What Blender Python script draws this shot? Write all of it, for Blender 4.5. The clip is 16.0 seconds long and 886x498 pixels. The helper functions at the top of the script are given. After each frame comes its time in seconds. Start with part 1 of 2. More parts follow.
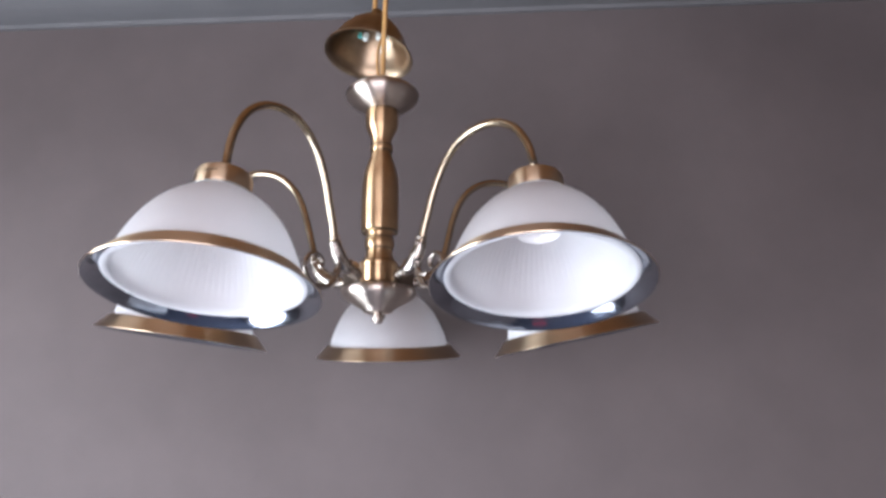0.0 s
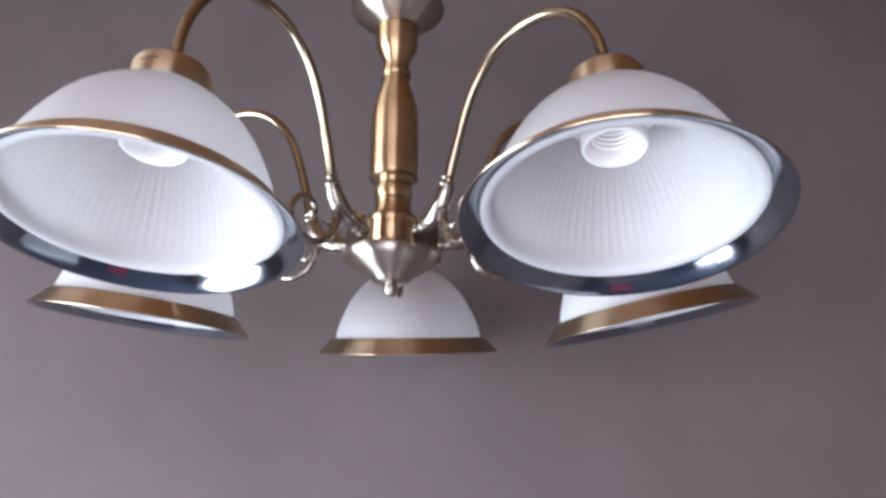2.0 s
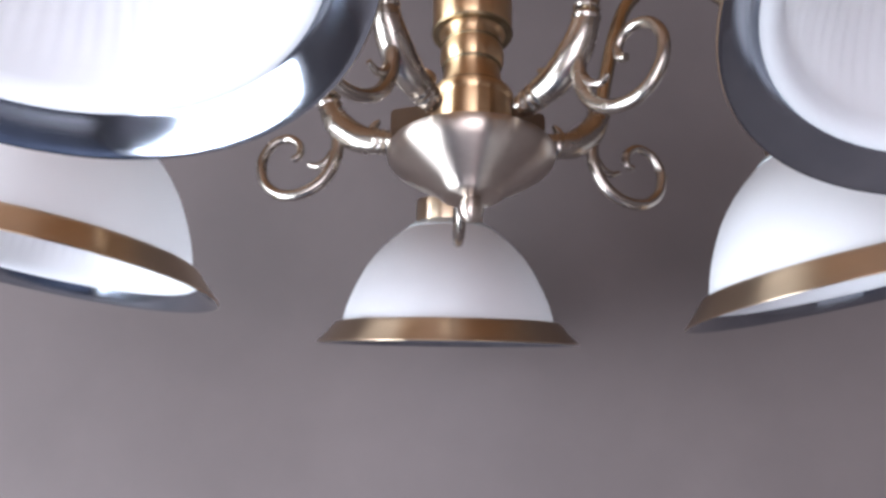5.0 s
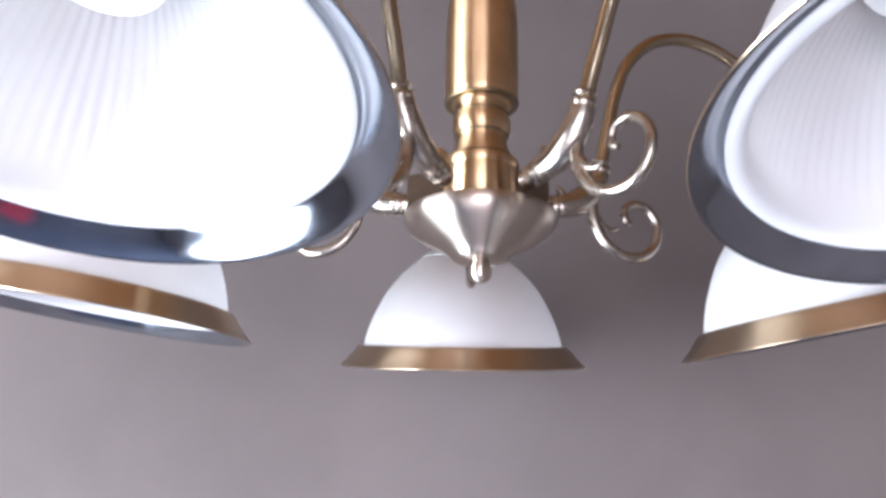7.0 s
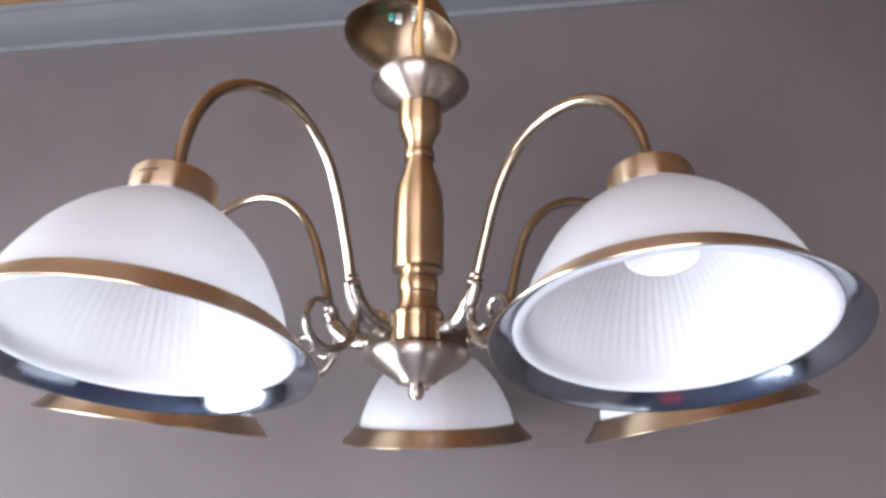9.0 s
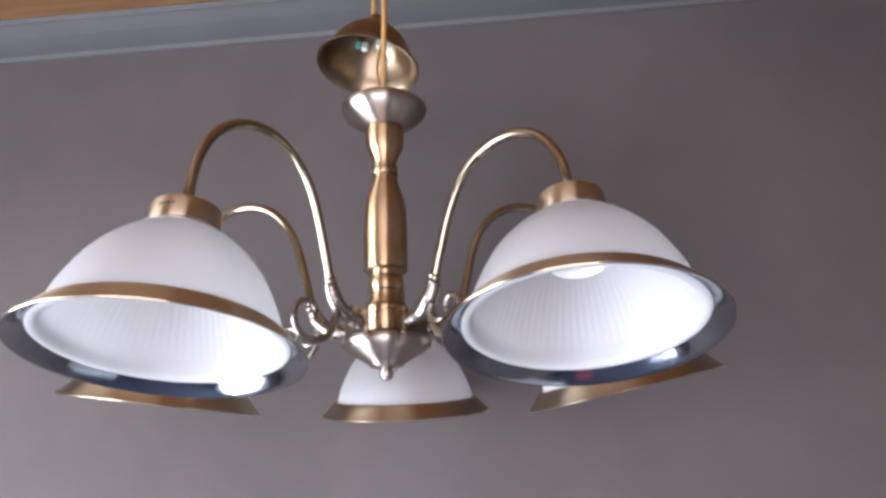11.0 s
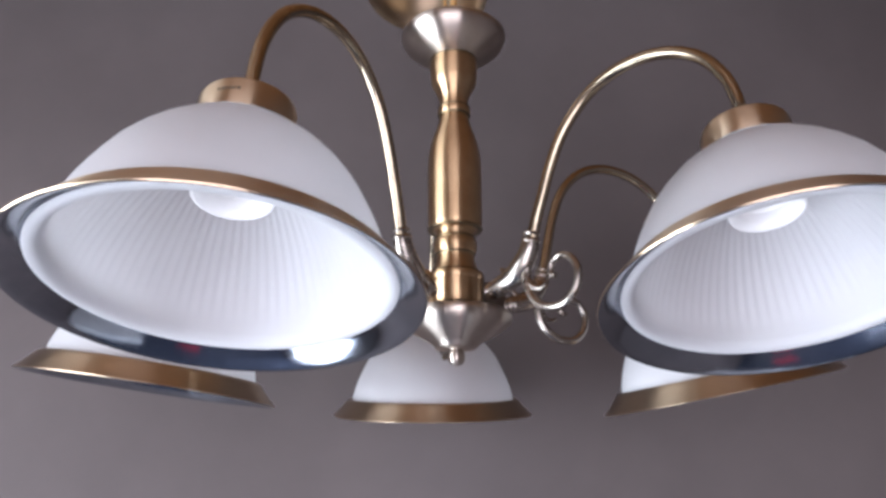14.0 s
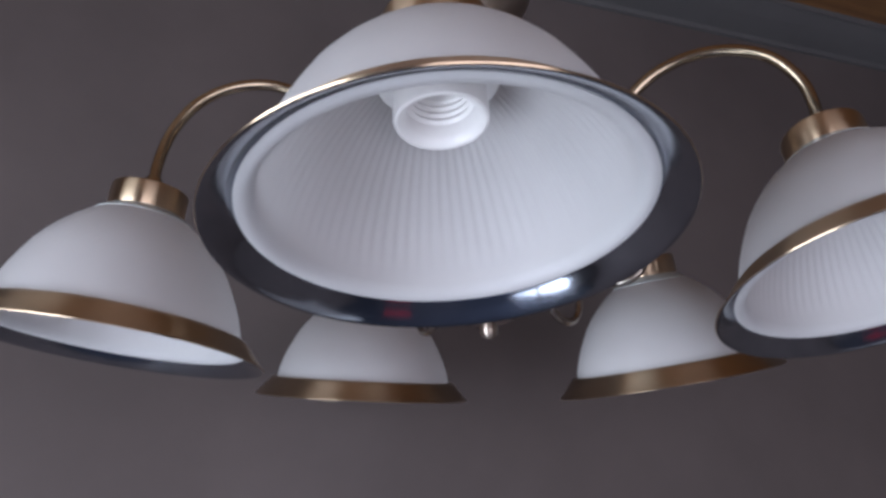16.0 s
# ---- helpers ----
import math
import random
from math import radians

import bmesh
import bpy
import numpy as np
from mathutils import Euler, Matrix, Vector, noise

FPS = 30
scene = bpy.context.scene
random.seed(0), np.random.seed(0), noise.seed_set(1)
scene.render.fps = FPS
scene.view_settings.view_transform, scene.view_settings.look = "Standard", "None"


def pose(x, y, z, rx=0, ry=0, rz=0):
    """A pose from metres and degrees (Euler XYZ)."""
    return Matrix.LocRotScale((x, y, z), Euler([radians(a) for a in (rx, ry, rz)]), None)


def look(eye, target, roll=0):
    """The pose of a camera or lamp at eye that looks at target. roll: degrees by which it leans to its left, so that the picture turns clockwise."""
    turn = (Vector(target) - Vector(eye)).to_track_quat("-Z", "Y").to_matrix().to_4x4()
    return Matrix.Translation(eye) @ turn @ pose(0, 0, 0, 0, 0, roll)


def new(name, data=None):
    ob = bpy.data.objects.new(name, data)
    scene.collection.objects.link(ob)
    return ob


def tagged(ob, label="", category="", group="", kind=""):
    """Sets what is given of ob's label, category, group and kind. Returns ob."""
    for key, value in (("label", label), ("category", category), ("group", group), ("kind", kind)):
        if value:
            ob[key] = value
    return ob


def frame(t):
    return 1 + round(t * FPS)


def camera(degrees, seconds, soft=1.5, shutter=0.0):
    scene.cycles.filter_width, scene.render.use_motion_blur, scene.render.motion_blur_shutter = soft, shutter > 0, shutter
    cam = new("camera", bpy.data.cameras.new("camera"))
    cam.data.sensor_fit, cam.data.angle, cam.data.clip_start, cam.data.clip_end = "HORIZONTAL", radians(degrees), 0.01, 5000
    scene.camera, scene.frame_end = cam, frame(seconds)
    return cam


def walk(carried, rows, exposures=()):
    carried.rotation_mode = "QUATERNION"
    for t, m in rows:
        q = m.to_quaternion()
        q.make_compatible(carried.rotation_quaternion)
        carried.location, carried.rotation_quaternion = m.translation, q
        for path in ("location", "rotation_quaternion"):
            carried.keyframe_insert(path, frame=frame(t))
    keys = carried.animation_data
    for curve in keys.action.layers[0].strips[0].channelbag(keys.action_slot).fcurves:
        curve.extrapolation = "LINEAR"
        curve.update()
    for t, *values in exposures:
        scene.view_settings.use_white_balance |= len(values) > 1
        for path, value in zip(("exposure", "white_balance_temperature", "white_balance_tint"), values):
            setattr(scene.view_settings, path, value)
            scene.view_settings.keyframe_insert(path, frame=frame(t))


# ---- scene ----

cam = camera(56.56, 16.0, soft=3.1, shutter=0.3)
DROP = 1.925  # height of the finial's tip above the floor
ROWS = [
    (0.0, 0.0374, -0.8165, -0.1370, 104.637, 0.657, -1.835),
    (0.5, 0.0206, -0.7894, -0.1448, 103.228, 0.434, -2.031),
    (1.0, 0.0200, -0.7500, -0.1448, 105.774, 0.005, -2.607),
    (1.5, 0.0297, -0.6773, -0.1487, 106.236, -0.141, -0.774),
    (2.0, 0.0394, -0.6071, -0.1450, 106.669, 0.354, 0.083),
    (2.5, 0.0536, -0.5411, -0.1520, 106.430, 0.647, 1.266),
    (3.0, 0.0677, -0.4852, -0.1467, 106.294, -0.285, 2.564),
    (3.5, 0.0602, -0.4449, -0.1453, 106.767, -0.664, 2.782),
    (4.0, 0.0150, -0.3917, -0.1461, 109.618, 0.100, 0.434),
    (4.2, -0.0010, -0.3690, -0.1370, 109.850, 0.050, -0.400),
    (6.3, -0.0385, -0.3270, -0.1285, 107.900, -0.600, -5.400),
    (6.5, -0.0369, -0.3427, -0.1269, 108.775, -0.555, -4.343),
    (7.0, -0.0291, -0.3860, -0.1025, 107.125, -0.450, -1.802),
    (7.5, -0.0140, -0.4378, -0.0880, 108.166, -0.473, -1.397),
    (8.0, 0.0145, -0.4924, -0.0828, 108.182, 0.146, 0.469),
    (8.5, 0.0385, -0.5390, -0.0819, 107.853, 0.302, 3.080),
    (8.7, 0.0400, -0.5545, -0.0830, 108.700, 0.300, 2.750),
    (11.0, 0.0492, -0.6894, -0.0968, 106.852, 2.324, 0.522),
    (11.5, 0.0427, -0.6851, -0.1015, 106.216, 1.880, 0.259),
    (12.0, 0.0342, -0.6541, -0.1046, 106.467, 1.634, 0.620),
    (12.5, 0.0294, -0.6171, -0.1057, 106.891, 1.309, 0.170),
    (13.0, 0.0145, -0.5950, -0.1151, 107.046, 0.140, 1.343),
    (13.5, -0.0128, -0.5731, -0.1065, 107.868, -0.098, -1.110),
    (14.0, -0.0630, -0.5373, -0.0991, 108.405, 1.064, -5.583),
    (14.5, -0.1127, -0.5068, -0.1066, 109.722, 0.295, -9.991),
    (15.0, -0.1589, -0.4892, -0.1051, 110.310, 0.739, -16.432),
    (15.5, -0.2092, -0.4631, -0.1023, 109.237, 1.437, -21.480),
    (16.0, -0.2589, -0.4427, -0.1063, 108.020, 2.347, -26.711),
]
EXPOSURES = [(0.0, 0.15, 6420, 11), (1.5, 0.06, 6400, 10), (3.0, 0.02, 6350, 10), (4.0, 0.14, 6350, 10), (6.5, 0.74, 6330, 10), (7.5, 0.79, 6330, 10), (8.5, 0.62, 6380, 10), (11.0, 0.17, 6450, 11), (12.5, 0.13, 6400, 11),
             (13.5, -0.07, 6380, 12), (14.0, -0.10, 6350, 12), (14.5, -0.41, 6350, 12), (15.0, -0.73, 6320, 13), (16.0, -1.03, 6320, 13)]
walk(cam, [(t, pose(x, y, z + DROP, rx, ry, rz)) for t, x, y, z, rx, ry, rz in ROWS], EXPOSURES)

# ---- world and light ----
world = bpy.data.worlds.new("sky")
scene.world = world
world.use_nodes = True
sky = world.node_tree.nodes.new("ShaderNodeTexSky")
sky.sky_type, sky.sun_disc = "NISHITA", False
sky.sun_elevation, sky.sun_rotation = radians(38), radians(-95)
world.node_tree.nodes["Background"].inputs["Strength"].default_value = 0.12
world.node_tree.links.new(sky.outputs["Color"], world.node_tree.nodes["Background"].inputs["Color"])

WIN_X, WIN_Y, WIN_Z, WIN_W, WIN_H = -1.20, -0.49, 1.08, 0.94, 2.08  # the glazed door: wall, middle, size


def area(name, m, width, height, power, colour):
    lamp = bpy.data.lights.new(name, "AREA")
    lamp.shape, lamp.size, lamp.size_y, lamp.energy, lamp.color = "RECTANGLE", width, height, power, colour
    ob = new(name, lamp)
    ob.matrix_world = m
    return ob


PSI = 0.080  # the room's turn about the vertical
turn_wall = Matrix.Rotation(-PSI, 4, "Z")
BACK_X, BACK_Y, BACK_Z, BACK_W, BACK_H = -0.25, -1.80, 1.33, 1.50, 1.55  # wide opening added behind the camera for the fill lamp
area("daylight_stand_in", turn_wall @ look((WIN_X - 0.10, WIN_Y, WIN_Z), (0, WIN_Y, WIN_Z)), WIN_W, WIN_H, 117, (0.80, 0.885, 1.0))
# soft fill added behind the camera; no source is known there
area("daylight_stand_in", turn_wall @ look((BACK_X, BACK_Y - 0.10, BACK_Z), (BACK_X, 0, BACK_Z)), BACK_W, BACK_H, 49, (0.92, 0.885, 1.0))


# ---- materials ----
def material(name):
    m = bpy.data.materials.new(name)
    m.use_nodes = True
    t = m.node_tree
    return m, t, t.nodes["Principled BSDF"]


def node(t, kind, **values):
    n = t.nodes.new(kind)
    for key, value in values.items():
        n.inputs[key.replace("_", " ")].default_value = value
    return n


def coords(t, scale=(1, 1, 1)):
    c = t.nodes.new("ShaderNodeTexCoord")
    mp = node(t, "ShaderNodeMapping", Scale=scale)
    t.links.new(c.outputs["Object"], mp.inputs["Vector"])
    return mp.outputs["Vector"]


def noise_of(t, vector, scale, detail=4.0, rough=0.55):
    n = node(t, "ShaderNodeTexNoise", Scale=scale, Detail=detail, Roughness=rough)
    t.links.new(vector, n.inputs["Vector"])
    return n.outputs["Fac"]


def ramp(t, fac, low, high, a=0.3, b=0.7):
    r = t.nodes.new("ShaderNodeValToRGB")
    e = r.color_ramp.elements
    e[0].position, e[0].color, e[1].position, e[1].color = a, (*low, 1), b, (*high, 1)
    t.links.new(fac, r.inputs["Fac"])
    return r.outputs["Color"]


def span(t, fac, low, high):
    r = node(t, "ShaderNodeMapRange")
    r.inputs["To Min"].default_value, r.inputs["To Max"].default_value = low, high
    t.links.new(fac, r.inputs["Value"])
    return r.outputs["Result"]


def bump(t, p, height, strength, distance):
    b = node(t, "ShaderNodeBump", Strength=strength, Distance=distance)
    t.links.new(height, b.inputs["Height"])
    t.links.new(b.outputs["Normal"], p.inputs["Normal"])


def metal(name, low, high, rough, spread=0.05, turned=0.0, relief=0.01):
    """A metal with cloudy tarnish and small specks; turned: how far lathe marks round z stretch the highlights along the profile."""
    m, t, p = material(name)
    p.inputs["Metallic"].default_value = 1.0
    cloud = noise_of(t, coords(t), 38, 5, 0.6)
    t.links.new(ramp(t, cloud, low, high), p.inputs["Base Color"])
    t.links.new(span(t, noise_of(t, coords(t), 70, 2), rough - spread, rough + spread), p.inputs["Roughness"])
    bump(t, p, noise_of(t, coords(t), 160, 2), relief, 0.0003)
    if turned:
        p.inputs["Anisotropic"].default_value = turned
        p.inputs["Anisotropic Rotation"].default_value = 0.25
        tangent = t.nodes.new("ShaderNodeTangent")
        tangent.direction_type, tangent.axis = "RADIAL", "Z"
        t.links.new(tangent.outputs["Tangent"], p.inputs["Tangent"])
    return m


BRASS = metal("antique_brass", (0.46, 0.31, 0.175), (0.58, 0.405, 0.24), 0.34, 0.03, 0.95)
BRONZE = metal("brushed_champagne_brass", (0.40, 0.345, 0.295), (0.53, 0.465, 0.405), 0.33, 0.03, 0.95)
TUBE = metal("brass_tube", (0.31, 0.25, 0.175), (0.45, 0.375, 0.275), 0.17)
CAST = metal("cast_pewter_brass", (0.27, 0.235, 0.205), (0.43, 0.385, 0.34), 0.26, 0.05, 0.0, 0.02)
POLISHED = metal("polished_underside", (0.24, 0.26, 0.305), (0.33, 0.352, 0.395), 0.115, 0.015, 0.95)
RIM = metal("worn_rim_brass", (0.52, 0.40, 0.275), (0.58, 0.455, 0.32), 0.30, 0.012, 0.95, 0.002)
DARK = metal("blackened_brass", (0.10, 0.075, 0.045), (0.22, 0.16, 0.09), 0.38)
BRACKET = metal("dark_bracket_brass", (0.12, 0.098, 0.08), (0.21, 0.175, 0.145), 0.34)
CANOPY_IN = metal("canopy_brass", (0.19, 0.135, 0.085), (0.30, 0.225, 0.155), 0.33)


def glass_material():
    m, t, p = material("frosted_opal_glass")
    cloud = noise_of(t, coords(t), 26, 4)
    t.links.new(ramp(t, cloud, (0.70, 0.70, 0.705), (0.76, 0.76, 0.77)), p.inputs["Base Color"])
    p.inputs["Roughness"].default_value = 0.42
    p.inputs["Specular IOR Level"].default_value = 0.4
    fine = noise_of(t, coords(t), 900, 2)
    bump(t, p, fine, 0.06, 0.0002)
    tr = node(t, "ShaderNodeBsdfTranslucent", Color=(0.74, 0.73, 0.735, 1))
    mix = node(t, "ShaderNodeMixShader", Fac=0.53)
    out = t.nodes["Material Output"]
    t.links.new(p.outputs["BSDF"], mix.inputs[1])
    t.links.new(tr.outputs["BSDF"], mix.inputs[2])
    t.links.new(mix.outputs["Shader"], out.inputs["Surface"])
    return m


GLASS = glass_material()


def plain(name, low, high, rough, scale=20, relief=0.1, distance=0.001, fine_scale=None, spec=0.5):
    m, t, p = material(name)
    cloud = noise_of(t, coords(t), scale, 5, 0.6)
    t.links.new(ramp(t, cloud, low, high), p.inputs["Base Color"])
    p.inputs["Roughness"].default_value = rough
    p.inputs["Specular IOR Level"].default_value = spec
    bump(t, p, noise_of(t, coords(t), fine_scale or scale * 8, 4), relief, distance)
    return m


PORCELAIN = plain("white_socket", (0.80, 0.79, 0.78), (0.86, 0.85, 0.84), 0.28, 60, 0.03)
WALL = plain("taupe_wall_paint", (0.078, 0.064, 0.062), (0.104, 0.0855, 0.083), 0.75, 3.2, 0.10, 0.0015, 140, 0.25)
ROOM = plain("pale_wall_paint", (0.15, 0.145, 0.15), (0.19, 0.185, 0.19), 0.7, 2.5, 0.15, 0.002, 120)
COVE = plain("grey_cornice_paint", (0.074, 0.072, 0.074), (0.095, 0.092, 0.094), 0.55, 6, 0.15, 0.001, 90)
FLOOR = plain("dark_blue_carpet", (0.030, 0.037, 0.060), (0.055, 0.064, 0.095), 0.9, 9, 0.6, 0.004, 300)
FRAME = plain("white_window_frame", (0.74, 0.74, 0.73), (0.80, 0.80, 0.79), 0.4, 12, 0.05)
RED = plain("red_cloth", (0.42, 0.025, 0.05), (0.54, 0.04, 0.075), 0.85, 14, 0.4, 0.003, 200)
WIRE = plain("gold_flex", (0.30, 0.155, 0.05), (0.42, 0.24, 0.085), 0.38, 60, 0.2, 0.0005, 500)
TERMINAL = plain("milky_terminal_plastic", (0.66, 0.72, 0.68), (0.78, 0.82, 0.78), 0.3, 60, 0.05)
TEAL = plain("teal_wire_end", (0.08, 0.42, 0.38), (0.12, 0.52, 0.47), 0.35, 60, 0.05)
NECK = plain("clear_glass_neck", (0.36, 0.40, 0.40), (0.46, 0.50, 0.50), 0.18, 80, 0.03)
STAMP = plain("etched_stamp", (0.05, 0.04, 0.03), (0.09, 0.07, 0.05), 0.6, 60, 0.1)


def wood_material():
    m, t, p = material("varnished_ceiling_wood")
    grain = noise_of(t, coords(t, (1, 14, 14)), 6, 6, 0.65)
    t.links.new(ramp(t, grain, (0.11, 0.048, 0.018), (0.23, 0.118, 0.048)), p.inputs["Base Color"])
    p.inputs["Roughness"].default_value = 0.32
    bump(t, p, grain, 0.15, 0.001)
    return m


WOOD = wood_material()


# ---- mesh helpers ----
def part(name, bm, mat, parent=None, label="", smooth=True):
    bmesh.ops.recalc_face_normals(bm, faces=bm.faces)
    for face in bm.faces:
        face.smooth = smooth
    me = bpy.data.meshes.new(name)
    bm.to_mesh(me)
    bm.free()
    for one in mat if isinstance(mat, tuple) else (mat,):
        me.materials.append(one)
    if smooth:
        me.set_sharp_from_angle(angle=radians(38))
    ob = new(name, me)
    ob.parent = parent
    return tagged(ob, label)


def lathe(profile, segments=96, wave=None):
    """A body of revolution about z from (radius, z) pairs; wave(angle, k) may shift the radius of row k."""
    bm = bmesh.new()
    rings = []
    for k, (r, z) in enumerate(profile):
        if r < 1e-6:
            rings.append([bm.verts.new((0, 0, z))])
            continue
        ring = []
        for i in range(segments):
            a = 2 * math.pi * i / segments
            q = r + (wave(a, k) if wave else 0)
            ring.append(bm.verts.new((q * math.cos(a), q * math.sin(a), z)))
        rings.append(ring)
    for low, high in zip(rings, rings[1:]):
        n = max(len(low), len(high))
        for i in range(n):
            j = (i + 1) % n
            if len(low) == 1:
                bm.faces.new((low[0], high[i], high[j]))
            elif len(high) == 1:
                bm.faces.new((low[i], low[j], high[0]))
            else:
                bm.faces.new((low[i], low[j], high[j], high[i]))
    return bm


def smooth_path(points, steps=8):
    """Catmull-Rom points through the given ones; each point may carry its radius as a fourth number."""
    p = [np.array(q, float) for q in points]
    p = [2 * p[0] - p[1]] + p + [2 * p[-1] - p[-2]]
    out = []
    for a, b, c, d in zip(p, p[1:], p[2:], p[3:]):
        for i in range(steps):
            s = i / steps
            out.append(0.5 * (2 * b + (c - a) * s + (2 * a - 5 * b + 4 * c - d) * s ** 2 + (3 * b - a - 3 * c + d) * s ** 3))
    out.append(p[-2])
    return out


def tube(points, segments=14, steps=8, flat=1.0):
    """A round-ended tube along points (x, y, z, radius)."""
    path = smooth_path(points, steps)
    bm = bmesh.new()
    rings, side = [], None
    for i, q in enumerate(path):
        ahead = Vector(path[min(i + 1, len(path) - 1)][:3]) - Vector(path[max(i - 1, 0)][:3])
        ahead.normalize()
        if side is None:
            side = ahead.cross(Vector((0.13, 0.97, 0.21))).normalized()
        side = (side - ahead * side.dot(ahead)).normalized()
        over = ahead.cross(side)
        rings.append([bm.verts.new(Vector(q[:3]) + (side * math.cos(a) + over * math.sin(a) * flat) * q[3])
                      for a in (2 * math.pi * k / segments for k in range(segments))])
    for low, high in zip(rings, rings[1:]):
        for i in range(segments):
            j = (i + 1) % segments
            bm.faces.new((low[i], low[j], high[j], high[i]))
    for ring in (rings[0], rings[-1]):
        bm.faces.new(ring)
    return bm


def box(x0, y0, z0, x1, y1, z1, bevel=0.0):
    bm = bmesh.new()
    bmesh.ops.create_cube(bm, size=1.0)
    for v in bm.verts:
        v.co = Vector(((x0 + x1) / 2 + v.co.x * (x1 - x0), (y0 + y1) / 2 + v.co.y * (y1 - y0), (z0 + z1) / 2 + v.co.z * (z1 - z0)))
    if bevel:
        bmesh.ops.bevel(bm, geom=bm.edges[:], offset=bevel, segments=2, affect="EDGES")
    return bm


def joined(*pieces):
    whole = bmesh.new()
    for bm in pieces:
        me = bpy.data.meshes.new("piece")
        bm.to_mesh(me)
        bm.free()
        whole.from_mesh(me)
        bpy.data.meshes.remove(me)
    return whole


def frame_of(origin, up, ahead):
    """A matrix with z along up and x nearest to ahead."""
    z = Vector(up).normalized()
    y = z.cross(Vector(ahead)).normalized()
    x = y.cross(z)
    m = Matrix((x, y, z)).transposed().to_4x4()
    m.translation = Vector(origin)
    return m


# ---- the room ----
FAR = 0.338   # from the lamp's axis to the wall
COVE_Z = 0.543 + DROP
CEIL = COVE_Z + 0.022


def setting(name, bm, mat, label="", smooth=False):
    ob = part(name, bm, mat, None, label, smooth)
    ob.matrix_world = turn_wall
    return tagged(ob, kind="structure")


LEFT, RIGHT, BACK = -1.20, 0.90, -1.80
setting("wall_north", box(LEFT - 0.2, FAR, 0, RIGHT + 0.2, FAR + 0.12, CEIL), WALL, "matt taupe painted wall")
setting("wall_east", box(RIGHT, BACK, 0, RIGHT + 0.12, FAR - 0.003, CEIL), WALL, "matt taupe painted wall")
bx0, bx1, bz0, bz1 = BACK_X - BACK_W / 2, BACK_X + BACK_W / 2, BACK_Z - BACK_H / 2, BACK_Z + BACK_H / 2
setting("wall_south", joined(box(LEFT - 0.2, BACK - 0.12, 0, bx0, BACK, CEIL), box(bx1, BACK - 0.12, 0, RIGHT + 0.2, BACK, CEIL),
                             box(bx0, BACK - 0.12, 0, bx1, BACK, bz0), box(bx0, BACK - 0.12, bz1, bx1, BACK, CEIL)), ROOM, "grey painted wall with a wide opening added for the fill lamp")
wy0, wy1, wz0, wz1 = WIN_Y - WIN_W / 2, WIN_Y + WIN_W / 2, WIN_Z - WIN_H / 2, WIN_Z + WIN_H / 2
setting("wall_west", joined(box(LEFT - 0.12, BACK, 0, LEFT, wy0, CEIL), box(LEFT - 0.12, wy1, 0, LEFT, FAR - 0.003, CEIL),
                            box(LEFT - 0.12, wy0, 0, LEFT, wy1, wz0), box(LEFT - 0.12, wy0, wz1, LEFT, wy1, CEIL)), ROOM, "grey painted wall with a glazed door")
setting("floor", box(LEFT - 0.2, BACK - 0.12, -0.1, RIGHT + 0.2, FAR + 0.12, 0), FLOOR, "dark blue carpet floor")


def ceiling():
    bms, y, k = [], BACK, 0
    while y < FAR:
        bms.append(box(LEFT - 0.1, y + 0.002, CEIL + 0.001 * (k % 2), RIGHT + 0.1, min(y + 0.093, FAR), CEIL + 0.03, 0.003))
        y, k = y + 0.095, k + 1
    return joined(*bms)


setting("ceiling", ceiling(), WOOD, "varnished brown wooden board ceiling")


def cornice(length0, length1):
    """A cove moulding along x: profile from the wall's face outwards."""
    prof = [(0.0, -0.004), (0.006, -0.004), (0.008, 0.002), (0.024, 0.004), (0.044, 0.008), (0.060, 0.013), (0.066, 0.015), (0.070, 0.015), (0.072, 0.022), (0.0, 0.022)]
    bm = bmesh.new()
    ends = [[bm.verts.new((x, FAR - d, COVE_Z + h)) for d, h in prof] for x in (length0, length1)]
    n = len(prof)
    for i in range(n):
        bm.faces.new((ends[0][i], ends[0][(i + 1) % n], ends[1][(i + 1) % n], ends[1][i]))
    for e in ends:
        bm.faces.new(e)
    return bm


setting("cornice", cornice(LEFT, RIGHT), COVE, "pale grey painted cove cornice")


def window():
    thing = new("window_1")
    thing.matrix_world = turn_wall
    tagged(thing, "tall white framed glazed door in the grey wall", "window", kind="structure")
    f = 0.05
    x0, x1 = LEFT - 0.06, LEFT - 0.02
    for a in ((wy0, wz0, wy1, wz0 + f), (wy0, wz1 - f, wy1, wz1), (wy0, wz0 + f, wy0 + f, wz1 - f), (wy1 - f, wz0 + f, wy1, wz1 - f), (WIN_Y - 0.02, wz0 + f, WIN_Y + 0.02, wz1 - f)):
        part("window_frame", box(x0, a[0], a[1], x1, a[2], a[3], 0.004), FRAME, thing, "", False)
    part("window_sill", box(LEFT - 0.12, wy0, 0.002, LEFT + 0.02, wy1, wz0 - 0.002, 0.005), FRAME, thing, "", False)
    # unseen window, added only to frame the fill lamp
    other = new("fill_window")
    other.matrix_world = turn_wall
    tagged(other, "unseen wide white framed window added round the fill lamp", "window", kind="structure")
    y0, y1 = BACK - 0.06, BACK - 0.02
    for a in ((bx0, bz0, bx1, bz0 + f), (bx0, bz1 - f, bx1, bz1), (bx0, bz0 + f, bx0 + f, bz1 - f), (bx1 - f, bz0 + f, bx1, bz1 - f), (BACK_X - 0.02, bz0 + f, BACK_X + 0.02, bz1 - f)):
        part("window_frame", box(a[0], y0, a[1], a[2], y1, a[3], 0.004), FRAME, other, "", False)


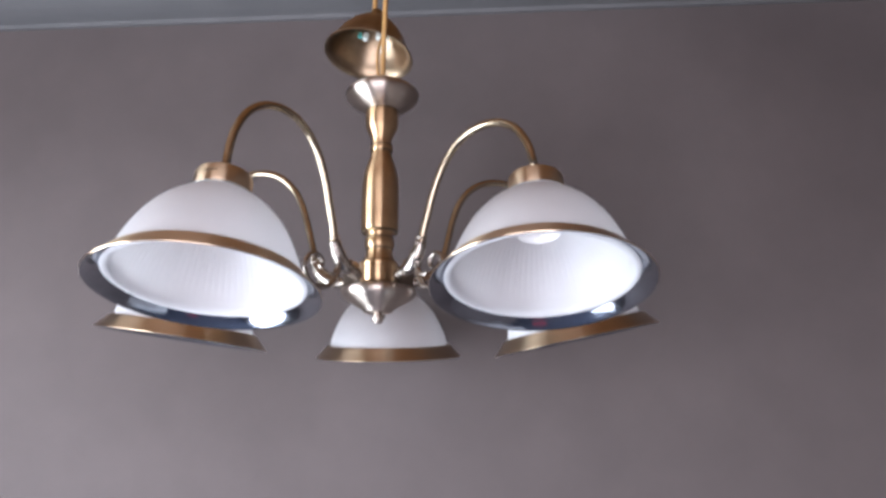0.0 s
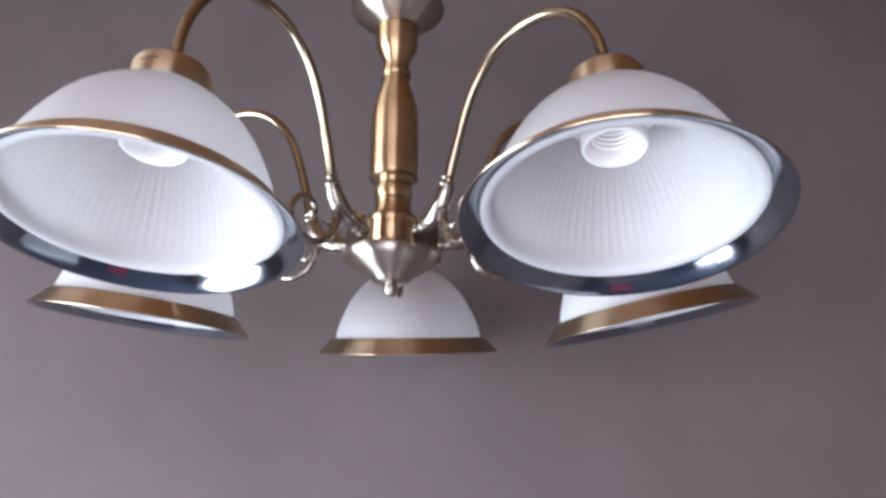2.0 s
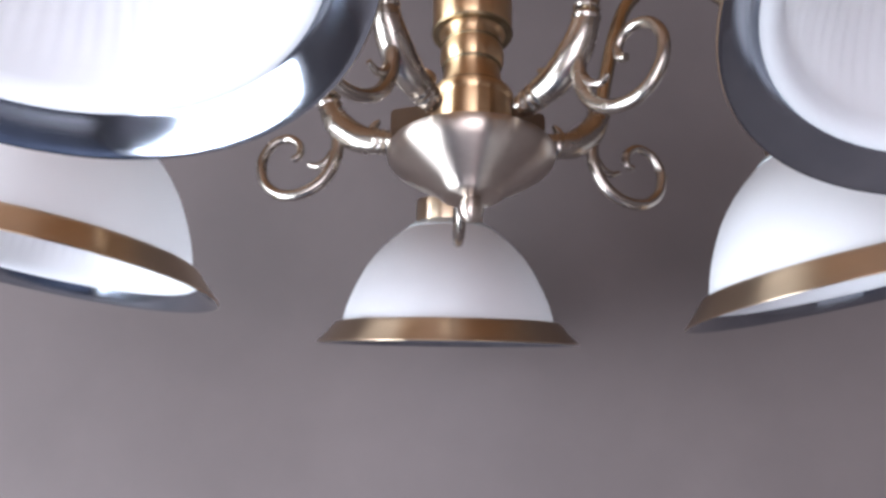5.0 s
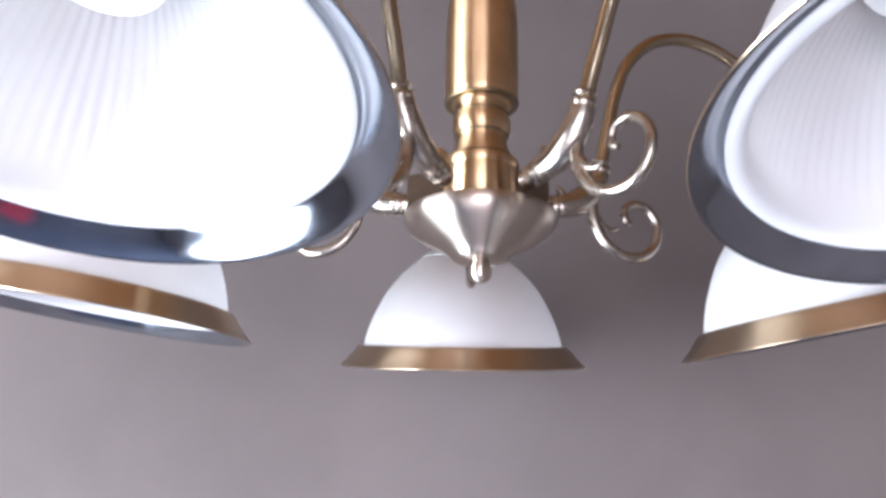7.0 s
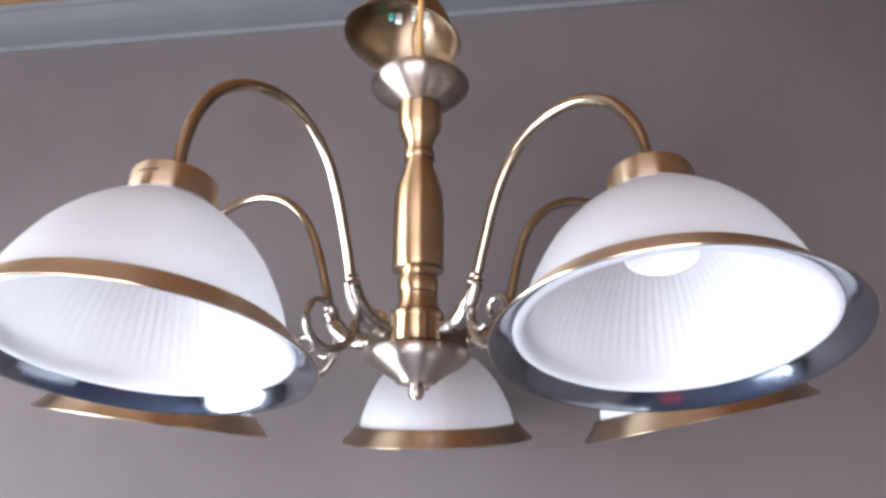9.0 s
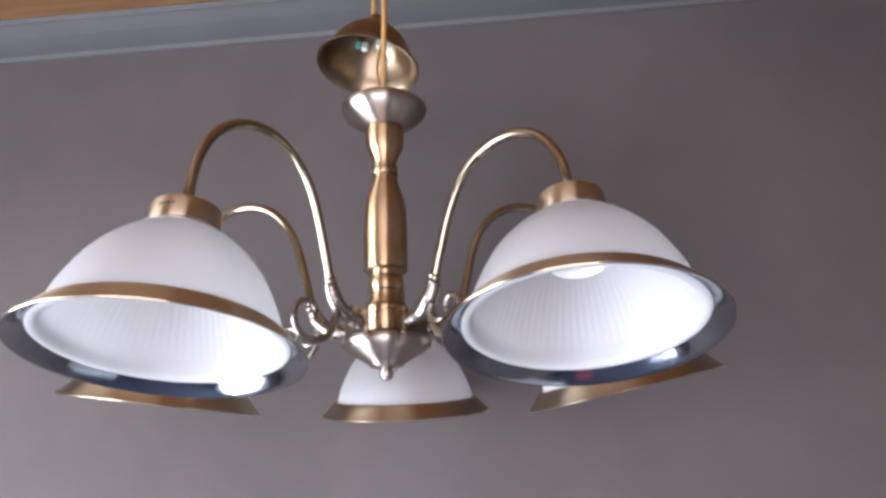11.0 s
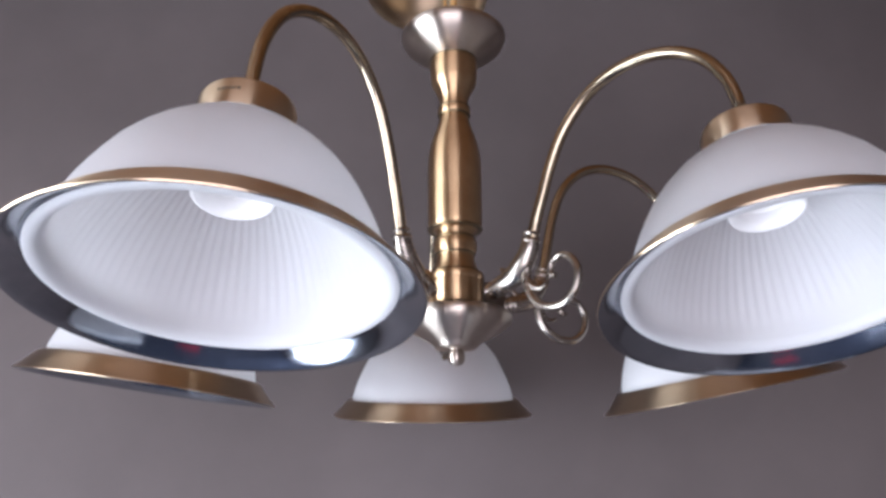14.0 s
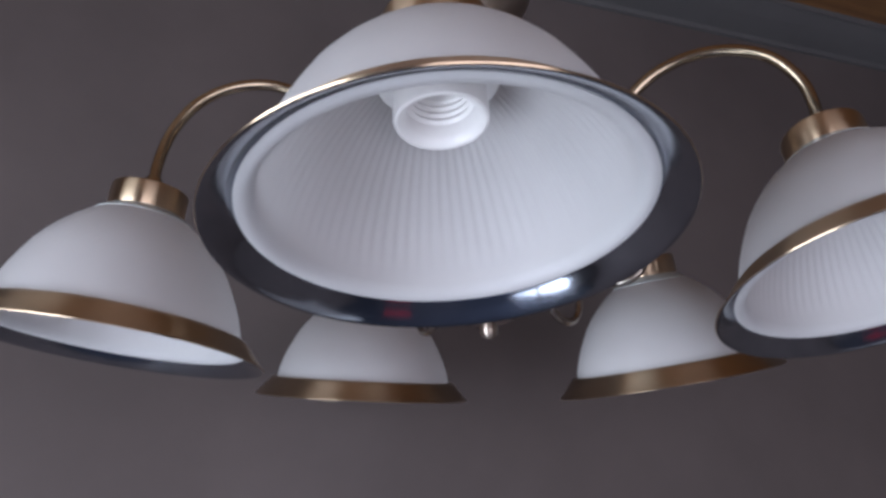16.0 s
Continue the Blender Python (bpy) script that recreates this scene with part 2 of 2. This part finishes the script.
window()
# guessed red cloth, laid where the polished rims reflect something red
rug = part("rug", box(-0.02, -1.34, 0.0, 0.30, -1.04, 0.012, 0.004), RED, None, "", False)
tagged(rug, "small red cloth on the dark carpet, standing in for a red reflected thing", "rug")



def chest_stand_in():
    """Guessed pale low chest by the east wall, added for the rims' reflections alone."""
    thing = new("chest_stand_in")
    thing.matrix_world = turn_wall @ Matrix.Translation((0.67, -0.10, 0))
    tagged(thing, "guessed white low chest standing in for a pale reflected thing", "chest")
    part("body", box(-0.20, -0.40, 0.04, 0.20, 0.40, 0.42, 0.004), FRAME, thing, "", False)
    part("top", box(-0.215, -0.415, 0.422, 0.21, 0.415, 0.445, 0.005), FRAME, thing, "", False)
    for y0, y1 in ((-0.39, -0.005), (0.005, 0.39)):
        drawer = part("drawer", box(-0.216, y0, 0.07, -0.203, y1, 0.40, 0.003), FRAME, thing, "", False)
        knob = part("knob", lathe([(0.0, 0.0), (0.006, 0.0), (0.006, 0.010), (0.012, 0.016), (0.012, 0.022), (0.0, 0.026)], 24), DARK, drawer)
        knob.matrix_local = frame_of((-0.216, (y0 + y1) / 2, 0.26), (-1, 0, 0), (0, 0, 1))
    for x in (-0.17, 0.17):
        for y in (-0.37, 0.37):
            part("foot", box(x - 0.02, y - 0.02, 0.0, x + 0.02, y + 0.02, 0.042, 0.003), FRAME, thing, "", False)


chest_stand_in()

# ---- the chandelier ----
lamp = new("chandelier")
lamp.matrix_world = Matrix.Translation((0, 0, DROP))
tagged(lamp, "antique brass five-arm chandelier with frosted white glass shades", "chandelier")

stem_pose = frame_of((0.0, -0.0024, 0), (0.0130, -0.0111, 1), (1, 0, 0))


def on_stem(name, profile, mat, label="", parent=None, segments=96):
    ob = part(name, lathe(profile, segments), mat, parent or lamp, label)
    if parent is None:
        ob.matrix_local = stem_pose
    return ob


column = on_stem("column", [
    (0.0, 0.0580), (0.0168, 0.0612), (0.0160, 0.0626), (0.0140, 0.0672), (0.0131, 0.0717), (0.0129, 0.0748), (0.0136, 0.0762), (0.0146, 0.0778), (0.0149, 0.0808), (0.0147, 0.0841), (0.0138, 0.0859),
    (0.0130, 0.0873), (0.0129, 0.0894), (0.0134, 0.0915), (0.0152, 0.0927), (0.0176, 0.0937), (0.0184, 0.0952), (0.0187, 0.0978),
    (0.0187, 0.1023), (0.0189, 0.1051), (0.0188, 0.1160), (0.0189, 0.1273), (0.0188, 0.1377), (0.0183, 0.1484), (0.0166, 0.1581), (0.0138, 0.1668),
    (0.0114, 0.1741), (0.0104, 0.1787), (0.0103, 0.1800), (0.0112, 0.1810), (0.0117, 0.1827), (0.0117, 0.1851), (0.0112, 0.1866), (0.0103, 0.1876),
    (0.0101, 0.1911), (0.0108, 0.1950), (0.0128, 0.1998), (0.0150, 0.2039), (0.0162, 0.2062), (0.0168, 0.2105), (0.0173, 0.2178), (0.0173, 0.2223), (0.0168, 0.2254),
    (0.0160, 0.2262), (0.0, 0.2265)], BRASS, "turned golden brass column")
on_stem("drip_pan", [(0.0, 0.2258), (0.0150, 0.2260), (0.0178, 0.2268), (0.0258, 0.2304), (0.0322, 0.2348), (0.0370, 0.2396), (0.0388, 0.2438), (0.0385, 0.2464), (0.0364, 0.2490),
                     (0.0326, 0.2512), (0.0300, 0.2528), (0.0290, 0.2544), (0.0282, 0.2546), (0.0272, 0.2534), (0.0200, 0.2522), (0.0060, 0.2522), (0.0058, 0.2590), (0.0, 0.2600)],
        BRONZE, "brushed champagne brass cup")
hub = on_stem("hub", [(0.0, 0.0396), (0.0176, 0.0398), (0.0183, 0.0410), (0.0183, 0.0560), (0.0190, 0.0568), (0.0192, 0.0596), (0.0186, 0.0612), (0.0158, 0.0622), (0.0, 0.0630)], BRASS, "golden brass hub")
bowl = on_stem("bottom_bowl", [(0.0, 0.0386), (0.0180, 0.0384), (0.0195, 0.0364), (0.0320, 0.0350), (0.0346, 0.0345), (0.0364, 0.0335), (0.0376, 0.0320), (0.0379, 0.0300), (0.0371, 0.0272), (0.0344, 0.0242),
                               (0.0296, 0.0209), (0.0246, 0.0180), (0.0202, 0.0156), (0.0170, 0.0136), (0.0150, 0.0119), (0.0142, 0.0108), (0.0128, 0.0100), (0.0090, 0.0097), (0.0, 0.0096)], BRONZE, "brushed champagne brass bowl")
on_stem("finial", [(0.0, 0.0105), (0.0044, 0.0104), (0.0046, 0.0088), (0.0053, 0.0074), (0.0057, 0.0056), (0.0057, 0.0038), (0.0052, 0.0018), (0.0040, 0.0001), (0.0022, -0.0009), (0.0, -0.0012)], BRONZE, "small round champagne brass finial", segments=40)
for r, z in ((0.0186, 0.0934), (0.0134, 0.0868), (0.0133, 0.0752), (0.0169, 0.0619), (0.0110, 0.1807), (0.0110, 0.1869), (0.0166, 0.2259)):
    on_stem("joint_ring", [(r - 0.003, z - 0.0008), (r + 0.0001, z - 0.0008), (r + 0.0006, z), (r + 0.0001, z + 0.0008), (r - 0.003, z + 0.0008)], DARK, "dark tarnished joint ring", column, 72)
# glass shade: outer and fluted inner face, open at neck and mouth
OUTER = [(0.0782, 0.0080), (0.0752, 0.0092), (0.0738, 0.0124), (0.0724, 0.0190), (0.0706, 0.0250), (0.0684, 0.0312), (0.0656, 0.0375), (0.0620, 0.0448), (0.0576, 0.0527),
         (0.0524, 0.0598), (0.0466, 0.0664), (0.0402, 0.0724), (0.0336, 0.0776), (0.0268, 0.0824), (0.0225, 0.0854)]
INNER = [(max(r - 0.003, 0.017), z - 0.0026 * min(1.0, k / 9)) for k, (r, z) in enumerate(OUTER)]


def shade_mesh():
    loop = [(0.0780, 0.0075), (0.0764, 0.0066), (0.0738, 0.0068), (0.0716, 0.0086), (0.0704, 0.0122)] + INNER[3:]
    n = 5
    flutes = 76

    def wave(a, k):
        if k < n + 1:
            return 0.0
        return 0.00021 * (1 - math.cos(a * flutes)) * min(1.0, (k - n) / 2)

    rows = loop + list(reversed(OUTER))
    inner_rows = len(loop)
    return lathe(rows, flutes * 6, lambda a, k: wave(a, k) if k < inner_rows - 1 else 0.0)


RIM_TOP = [(0.0728, 0.0130), (0.0742, 0.0143), (0.0768, 0.0143), (0.0783, 0.0132), (0.0799, 0.0114), (0.0819, 0.0090), (0.0841, 0.0066), (0.0865, 0.0041), (0.0886, 0.0020), (0.0898, 0.0011), (0.0905, 0.0003), (0.0901, -0.0003)]
RIM_UNDER = [(0.0901, -0.0003), (0.0895, -0.0002), (0.0884, 0.0003), (0.0866, 0.0016), (0.0846, 0.0032), (0.0826, 0.0050), (0.0808, 0.0068), (0.0797, 0.0079), (0.0788, 0.0086), (0.0760, 0.0097), (0.0730, 0.0120)]
SOCKET = [(0.0, 0.0725), (0.0110, 0.0725), (0.0116, 0.0685), (0.0128, 0.0675), (0.0118, 0.0655), (0.0130, 0.0643), (0.0120, 0.0623), (0.0132, 0.0611), (0.0122, 0.0591), (0.0136, 0.0577),
          (0.0140, 0.0525), (0.0160, 0.0495), (0.0178, 0.0487), (0.0188, 0.0491), (0.0192, 0.0505), (0.0192, 0.0665), (0.0212, 0.0685), (0.0255, 0.0697), (0.0262, 0.0715), (0.0255, 0.0730), (0.0200, 0.0765), (0.0, 0.0770)]
CAP = [(0.0, 0.0842), (0.0215, 0.0844), (0.0230, 0.0852), (0.0235, 0.0866), (0.0235, 0.0992), (0.0229, 0.1007), (0.0212, 0.1013), (0.0, 0.1018)]


def collar_mesh():
    """The fluted collar where the tube enters the cap."""
    return lathe([(0.0, 0.1010), (0.0115, 0.1010), (0.0100, 0.1030), (0.0072, 0.1050), (0.0058, 0.1074), (0.0050, 0.1096), (0.0, 0.1098)], 60,
                 lambda a, k: 0.0012 * math.cos(10 * a) if 1 <= k <= 3 else 0.0)


def stamp_mesh(middle):
    """Short dark bars round the cap's side, about the angle middle."""
    bm = bmesh.new()
    for row, (low, high, count) in enumerate(((0.0936, 0.0950, 6),)):
        for k in range(count):
            a0 = middle + radians(-16 + 4.6 * k)
            a1 = a0 + radians(2.8 + 1.0 * ((k * 7 + row) % 2))
            quad = [bm.verts.new((q * math.cos(a), q * math.sin(a), z)) for q in (0.0232, 0.02365) for a, z in ((a0, low), (a1, low), (a1, high), (a0, high))]
            for f in ((0, 1, 2, 3), (4, 5, 6, 7), (0, 1, 5, 4), (1, 2, 6, 5), (2, 3, 7, 6), (3, 0, 4, 7)):
                bm.faces.new([quad[i] for i in f])
    return bm


# rim middle and axis of each shade, and the turn of its arm
SHADES = [((-0.1247, -0.1909, -0.0061), (0.0620, 0.1734, 0.9829), -146.84, 0.009, 0.005),
          ((0.1380, -0.1813, -0.0020), (0.0166, 0.2354, 0.9718), 142.72, -0.007, 0.009),
          ((0.2132, 0.0735, -0.0075), (-0.1956, -0.0875, 0.9768), 70.97, -0.004, -0.002),
          ((0.0038, 0.2250, -0.0044), (-0.0034, -0.1961, 0.9806), 0.97, 0.002, 0.0),
          ((-0.2142, 0.0754, -0.0032), (0.1496, -0.0804, 0.9855), -70.61, 0.006, 0.002)]
ARM = [(0.0708, 0.0660), (0.0735, 0.0800), (0.0780, 0.0980), (0.0845, 0.1210), (0.0945, 0.1430), (0.1120, 0.1610), (0.1350, 0.1695), (0.1600, 0.1675), (0.1820, 0.1560), (0.1970, 0.1370), (0.2045, 0.1180), (0.2075, 0.1040)]
SCROLL = [(0.0690, 0.0600), (0.0655, 0.0500), (0.0664, 0.0380), (0.0725, 0.0280), (0.0830, 0.0228), (0.0945, 0.0236), (0.1030, 0.0310), (0.1050, 0.0420), (0.1000, 0.0505), (0.0920, 0.0530), (0.0856, 0.0490), (0.0850, 0.0430), (0.0885, 0.0412)]
SPUR = [(0.0670, 0.0420), (0.0705, 0.0378), (0.0755, 0.0360), (0.0800, 0.0376)]
CASTING = [(0.0330, 0.0430), (0.0370, 0.0436), (0.0420, 0.0446), (0.0540, 0.0478), (0.0630, 0.0545), (0.0680, 0.0615), (0.0706, 0.0680)]
CAST_R = [0.0050, 0.0050, 0.0058, 0.0068, 0.0070, 0.0062, 0.0054]

shade_data = None
for place, up, turn, lift, bulge in SHADES:
    a = radians(turn)
    out, across = Vector((math.sin(a), math.cos(a), 0)), Vector((math.cos(a), -math.sin(a), 0))
    seat = frame_of(place, up, out)
    end = seat @ Vector((0, 0, 0.106))
    shift = end - (out * ARM[-1][0] + Vector((0, 0, ARM[-1][1])))

    def at(r, z, radius, s=0.0):
        p = out * r + Vector((0, 0, z)) + shift * s
        return (*p, radius)

    n = len(ARM) - 1
    arm = part("arm", tube([at(r + bulge * math.sin(math.pi * (k / n) ** 1.5), z + lift * math.sin(math.pi * k / n), 0.0037, (k / n) ** 1.6) for k, (r, z) in enumerate(ARM)], 18, 7), TUBE, lamp, "curved brass tube arm")
    part("elbow", tube([at(r, z, q) for (r, z), q in zip(CASTING, CAST_R)], 18, 5), CAST, arm, "cast metal elbow")
    if abs(turn) < 90:
        bracket = part("bracket", box(0.0140, -0.0050, 0.0340, 0.0372, 0.0050, 0.0580, 0.0012), BRACKET, arm, "dark brass bracket on the hub")
        bracket.matrix_local = frame_of((0.0, -0.0015, 0), (0, 0, 1), out)
    part("leaf", tube([at(0.0485, 0.0480, 0.0030), at(0.0480, 0.0510, 0.0026), at(0.0462, 0.0538, 0.0020), at(0.0440, 0.0560, 0.0010)], 12, 5), CAST, arm, "small cast leaf tip")
    m = len(SCROLL) - 1
    lean = radians(11 if turn < -140 else 0)  # one scroll is bent sideways

    def curl(r, z, radius):
        p = out * 0.069 + (out * math.cos(lean) + across * math.sin(lean)) * (r - 0.069) + Vector((0, 0, z))
        return (*p, radius)

    part("scroll", tube([curl(r, z, 0.0034 - 0.0016 * k / m) for k, (r, z) in enumerate(SCROLL)], 12, 6), CAST, arm, "curled metal scroll")
    if turn < -140:
        part("screw_head", tube([at(0.0400, 0.0440, 0.0030), at(0.0398, 0.0470, 0.0034), at(0.0396, 0.0495, 0.0046), at(0.0395, 0.0525, 0.0046), at(0.0394, 0.0548, 0.0022)], 16, 5), BRASS, arm, "round brass screw head")
    part("spur", tube([at(r, z, 0.0026 - 0.0005 * k) for k, (r, z) in enumerate(SPUR)], 10, 5), CAST, arm)
    for r, z, q, h, ax in ((0.0705, 0.0680, 0.0062, 0.003, Vector((0, 0, 1)) + out * 0.2), (0.0712, 0.0725, 0.0058, 0.002, Vector((0, 0, 1)) + out * 0.2),
                           (0.0372, 0.0437, 0.0059, 0.003, out), (0.0408, 0.0444, 0.0062, 0.0024, out), (0.0442, 0.0451, 0.0064, 0.003, out)):
        ob = part("ring", lathe([(q - 0.003, -h / 2), (q - 0.0006, -h / 2), (q, 0), (q - 0.0006, h / 2), (q - 0.003, h / 2)], 32), CAST, arm)
        ob.matrix_local = frame_of(out * r + Vector((0, 0, z)), ax, across)
    cap = part("cap", lathe(CAP, 64), RIM, lamp, "round brushed brass shade cap")
    cap.matrix_local = seat
    part("collar", collar_mesh(), TUBE, cap, "fluted brass collar")
    if turn < -140:
        facing = seat.inverted().to_3x3() @ Vector((-0.19, -0.95, 0))
        part("stamped_mark", stamp_mesh(math.atan2(facing.y, facing.x)), STAMP, cap, "dark illegible stamped mark")
    shade = part("shade", shade_mesh(), GLASS, lamp, "frosted white glass dome shade with fluted inside")
    shade.matrix_local = seat
    part("neck", lathe([(0.0222, 0.0861), (0.0250, 0.0845), (0.0276, 0.0827), (0.0302, 0.0808), (0.0298, 0.0796), (0.0222, 0.0850)], 72), NECK, shade, "clear greyish glass neck")
    part("rim", lathe(RIM_TOP, 144), RIM, shade, "flared antique brass rim")
    part("rim_lining", lathe(RIM_UNDER, 144), POLISHED, shade, "polished metal underside of the rim")
    part("socket", lathe(SOCKET, 64), PORCELAIN, shade, "empty white lamp socket")

# ---- canopy hanging loose above the stem ----
canopy = part("canopy", lathe([(0.0, 0.0625), (0.0050, 0.0625), (0.0072, 0.0600), (0.0085, 0.0560), (0.0130, 0.0500), (0.0210, 0.0440), (0.0300, 0.0350), (0.0370, 0.0250), (0.0420, 0.0140), (0.0452, 0.0060), (0.0484, 0.0030), (0.0504, 0.0010), (0.0500, -0.0006),
                               (0.0470, 0.0010), (0.0440, 0.0042), (0.0410, 0.0130), (0.0360, 0.0240), (0.0290, 0.0340), (0.0200, 0.0428), (0.0120, 0.0480), (0.0, 0.0520)], 96), CANOPY_IN, lamp, "loose bell-shaped brass ceiling canopy")
canopy.matrix_local = frame_of((-0.0145, 0.030, 0.3095), (0.16, 0.12, 1), (1, 0, 0))
for x, y, z, q, mat in ((-0.016, 0.010, 0.0330, 0.0022, TEAL), (-0.010, 0.014, 0.0350, 0.0030, TERMINAL), (0.006, 0.010, 0.0370, 0.0036, TERMINAL), (0.014, 0.008, 0.0345, 0.0034, TERMINAL), (0.013, 0.016, 0.0215, 0.0032, TERMINAL)):
    part("terminal", box(x - q, y - q, z - 1.5 * q, x + q, y + q, z + 1.5 * q, 0.3 * q), mat, canopy, "small plastic wire terminal" if mat is TERMINAL else "teal wire end")
top = CEIL - DROP
part("cable", tube([(0.0034, -0.0052, 0.250, 0.0026), (0.0040, -0.0130, 0.285, 0.0026), (0.0060, -0.0230, 0.330, 0.0026), (0.0070, -0.0270, 0.390, 0.0026), (0.0040, -0.0100, 0.480, 0.0026), (0.0, 0.0, top, 0.0026)], 12, 8), WIRE, lamp, "gold flex cable")
part("cable", tube([(0.0, -0.003, 0.254, 0.0014), (-0.003, -0.005, 0.290, 0.0014), (0.002, 0.012, 0.330, 0.0014), (-0.004, 0.030, 0.352, 0.0014)], 10, 8), WIRE, lamp, "thin gold wire")
part("cable", tube([(-0.0085, 0.0425, 0.374, 0.0028), (-0.0075, 0.0430, 0.420, 0.0028), (-0.004, 0.025, 0.500, 0.0026), (0.0, 0.004, top, 0.0024)], 12, 8), WIRE, lamp, "gold flex cable")
part("hook", tube([(0, 0, top + 0.004, 0.003), (0, 0, top - 0.012, 0.003), (0.008, 0, top - 0.022, 0.003), (0, 0, top - 0.032, 0.003), (-0.008, 0, top - 0.024, 0.003)], 12, 6), DARK, lamp, "ceiling hook")
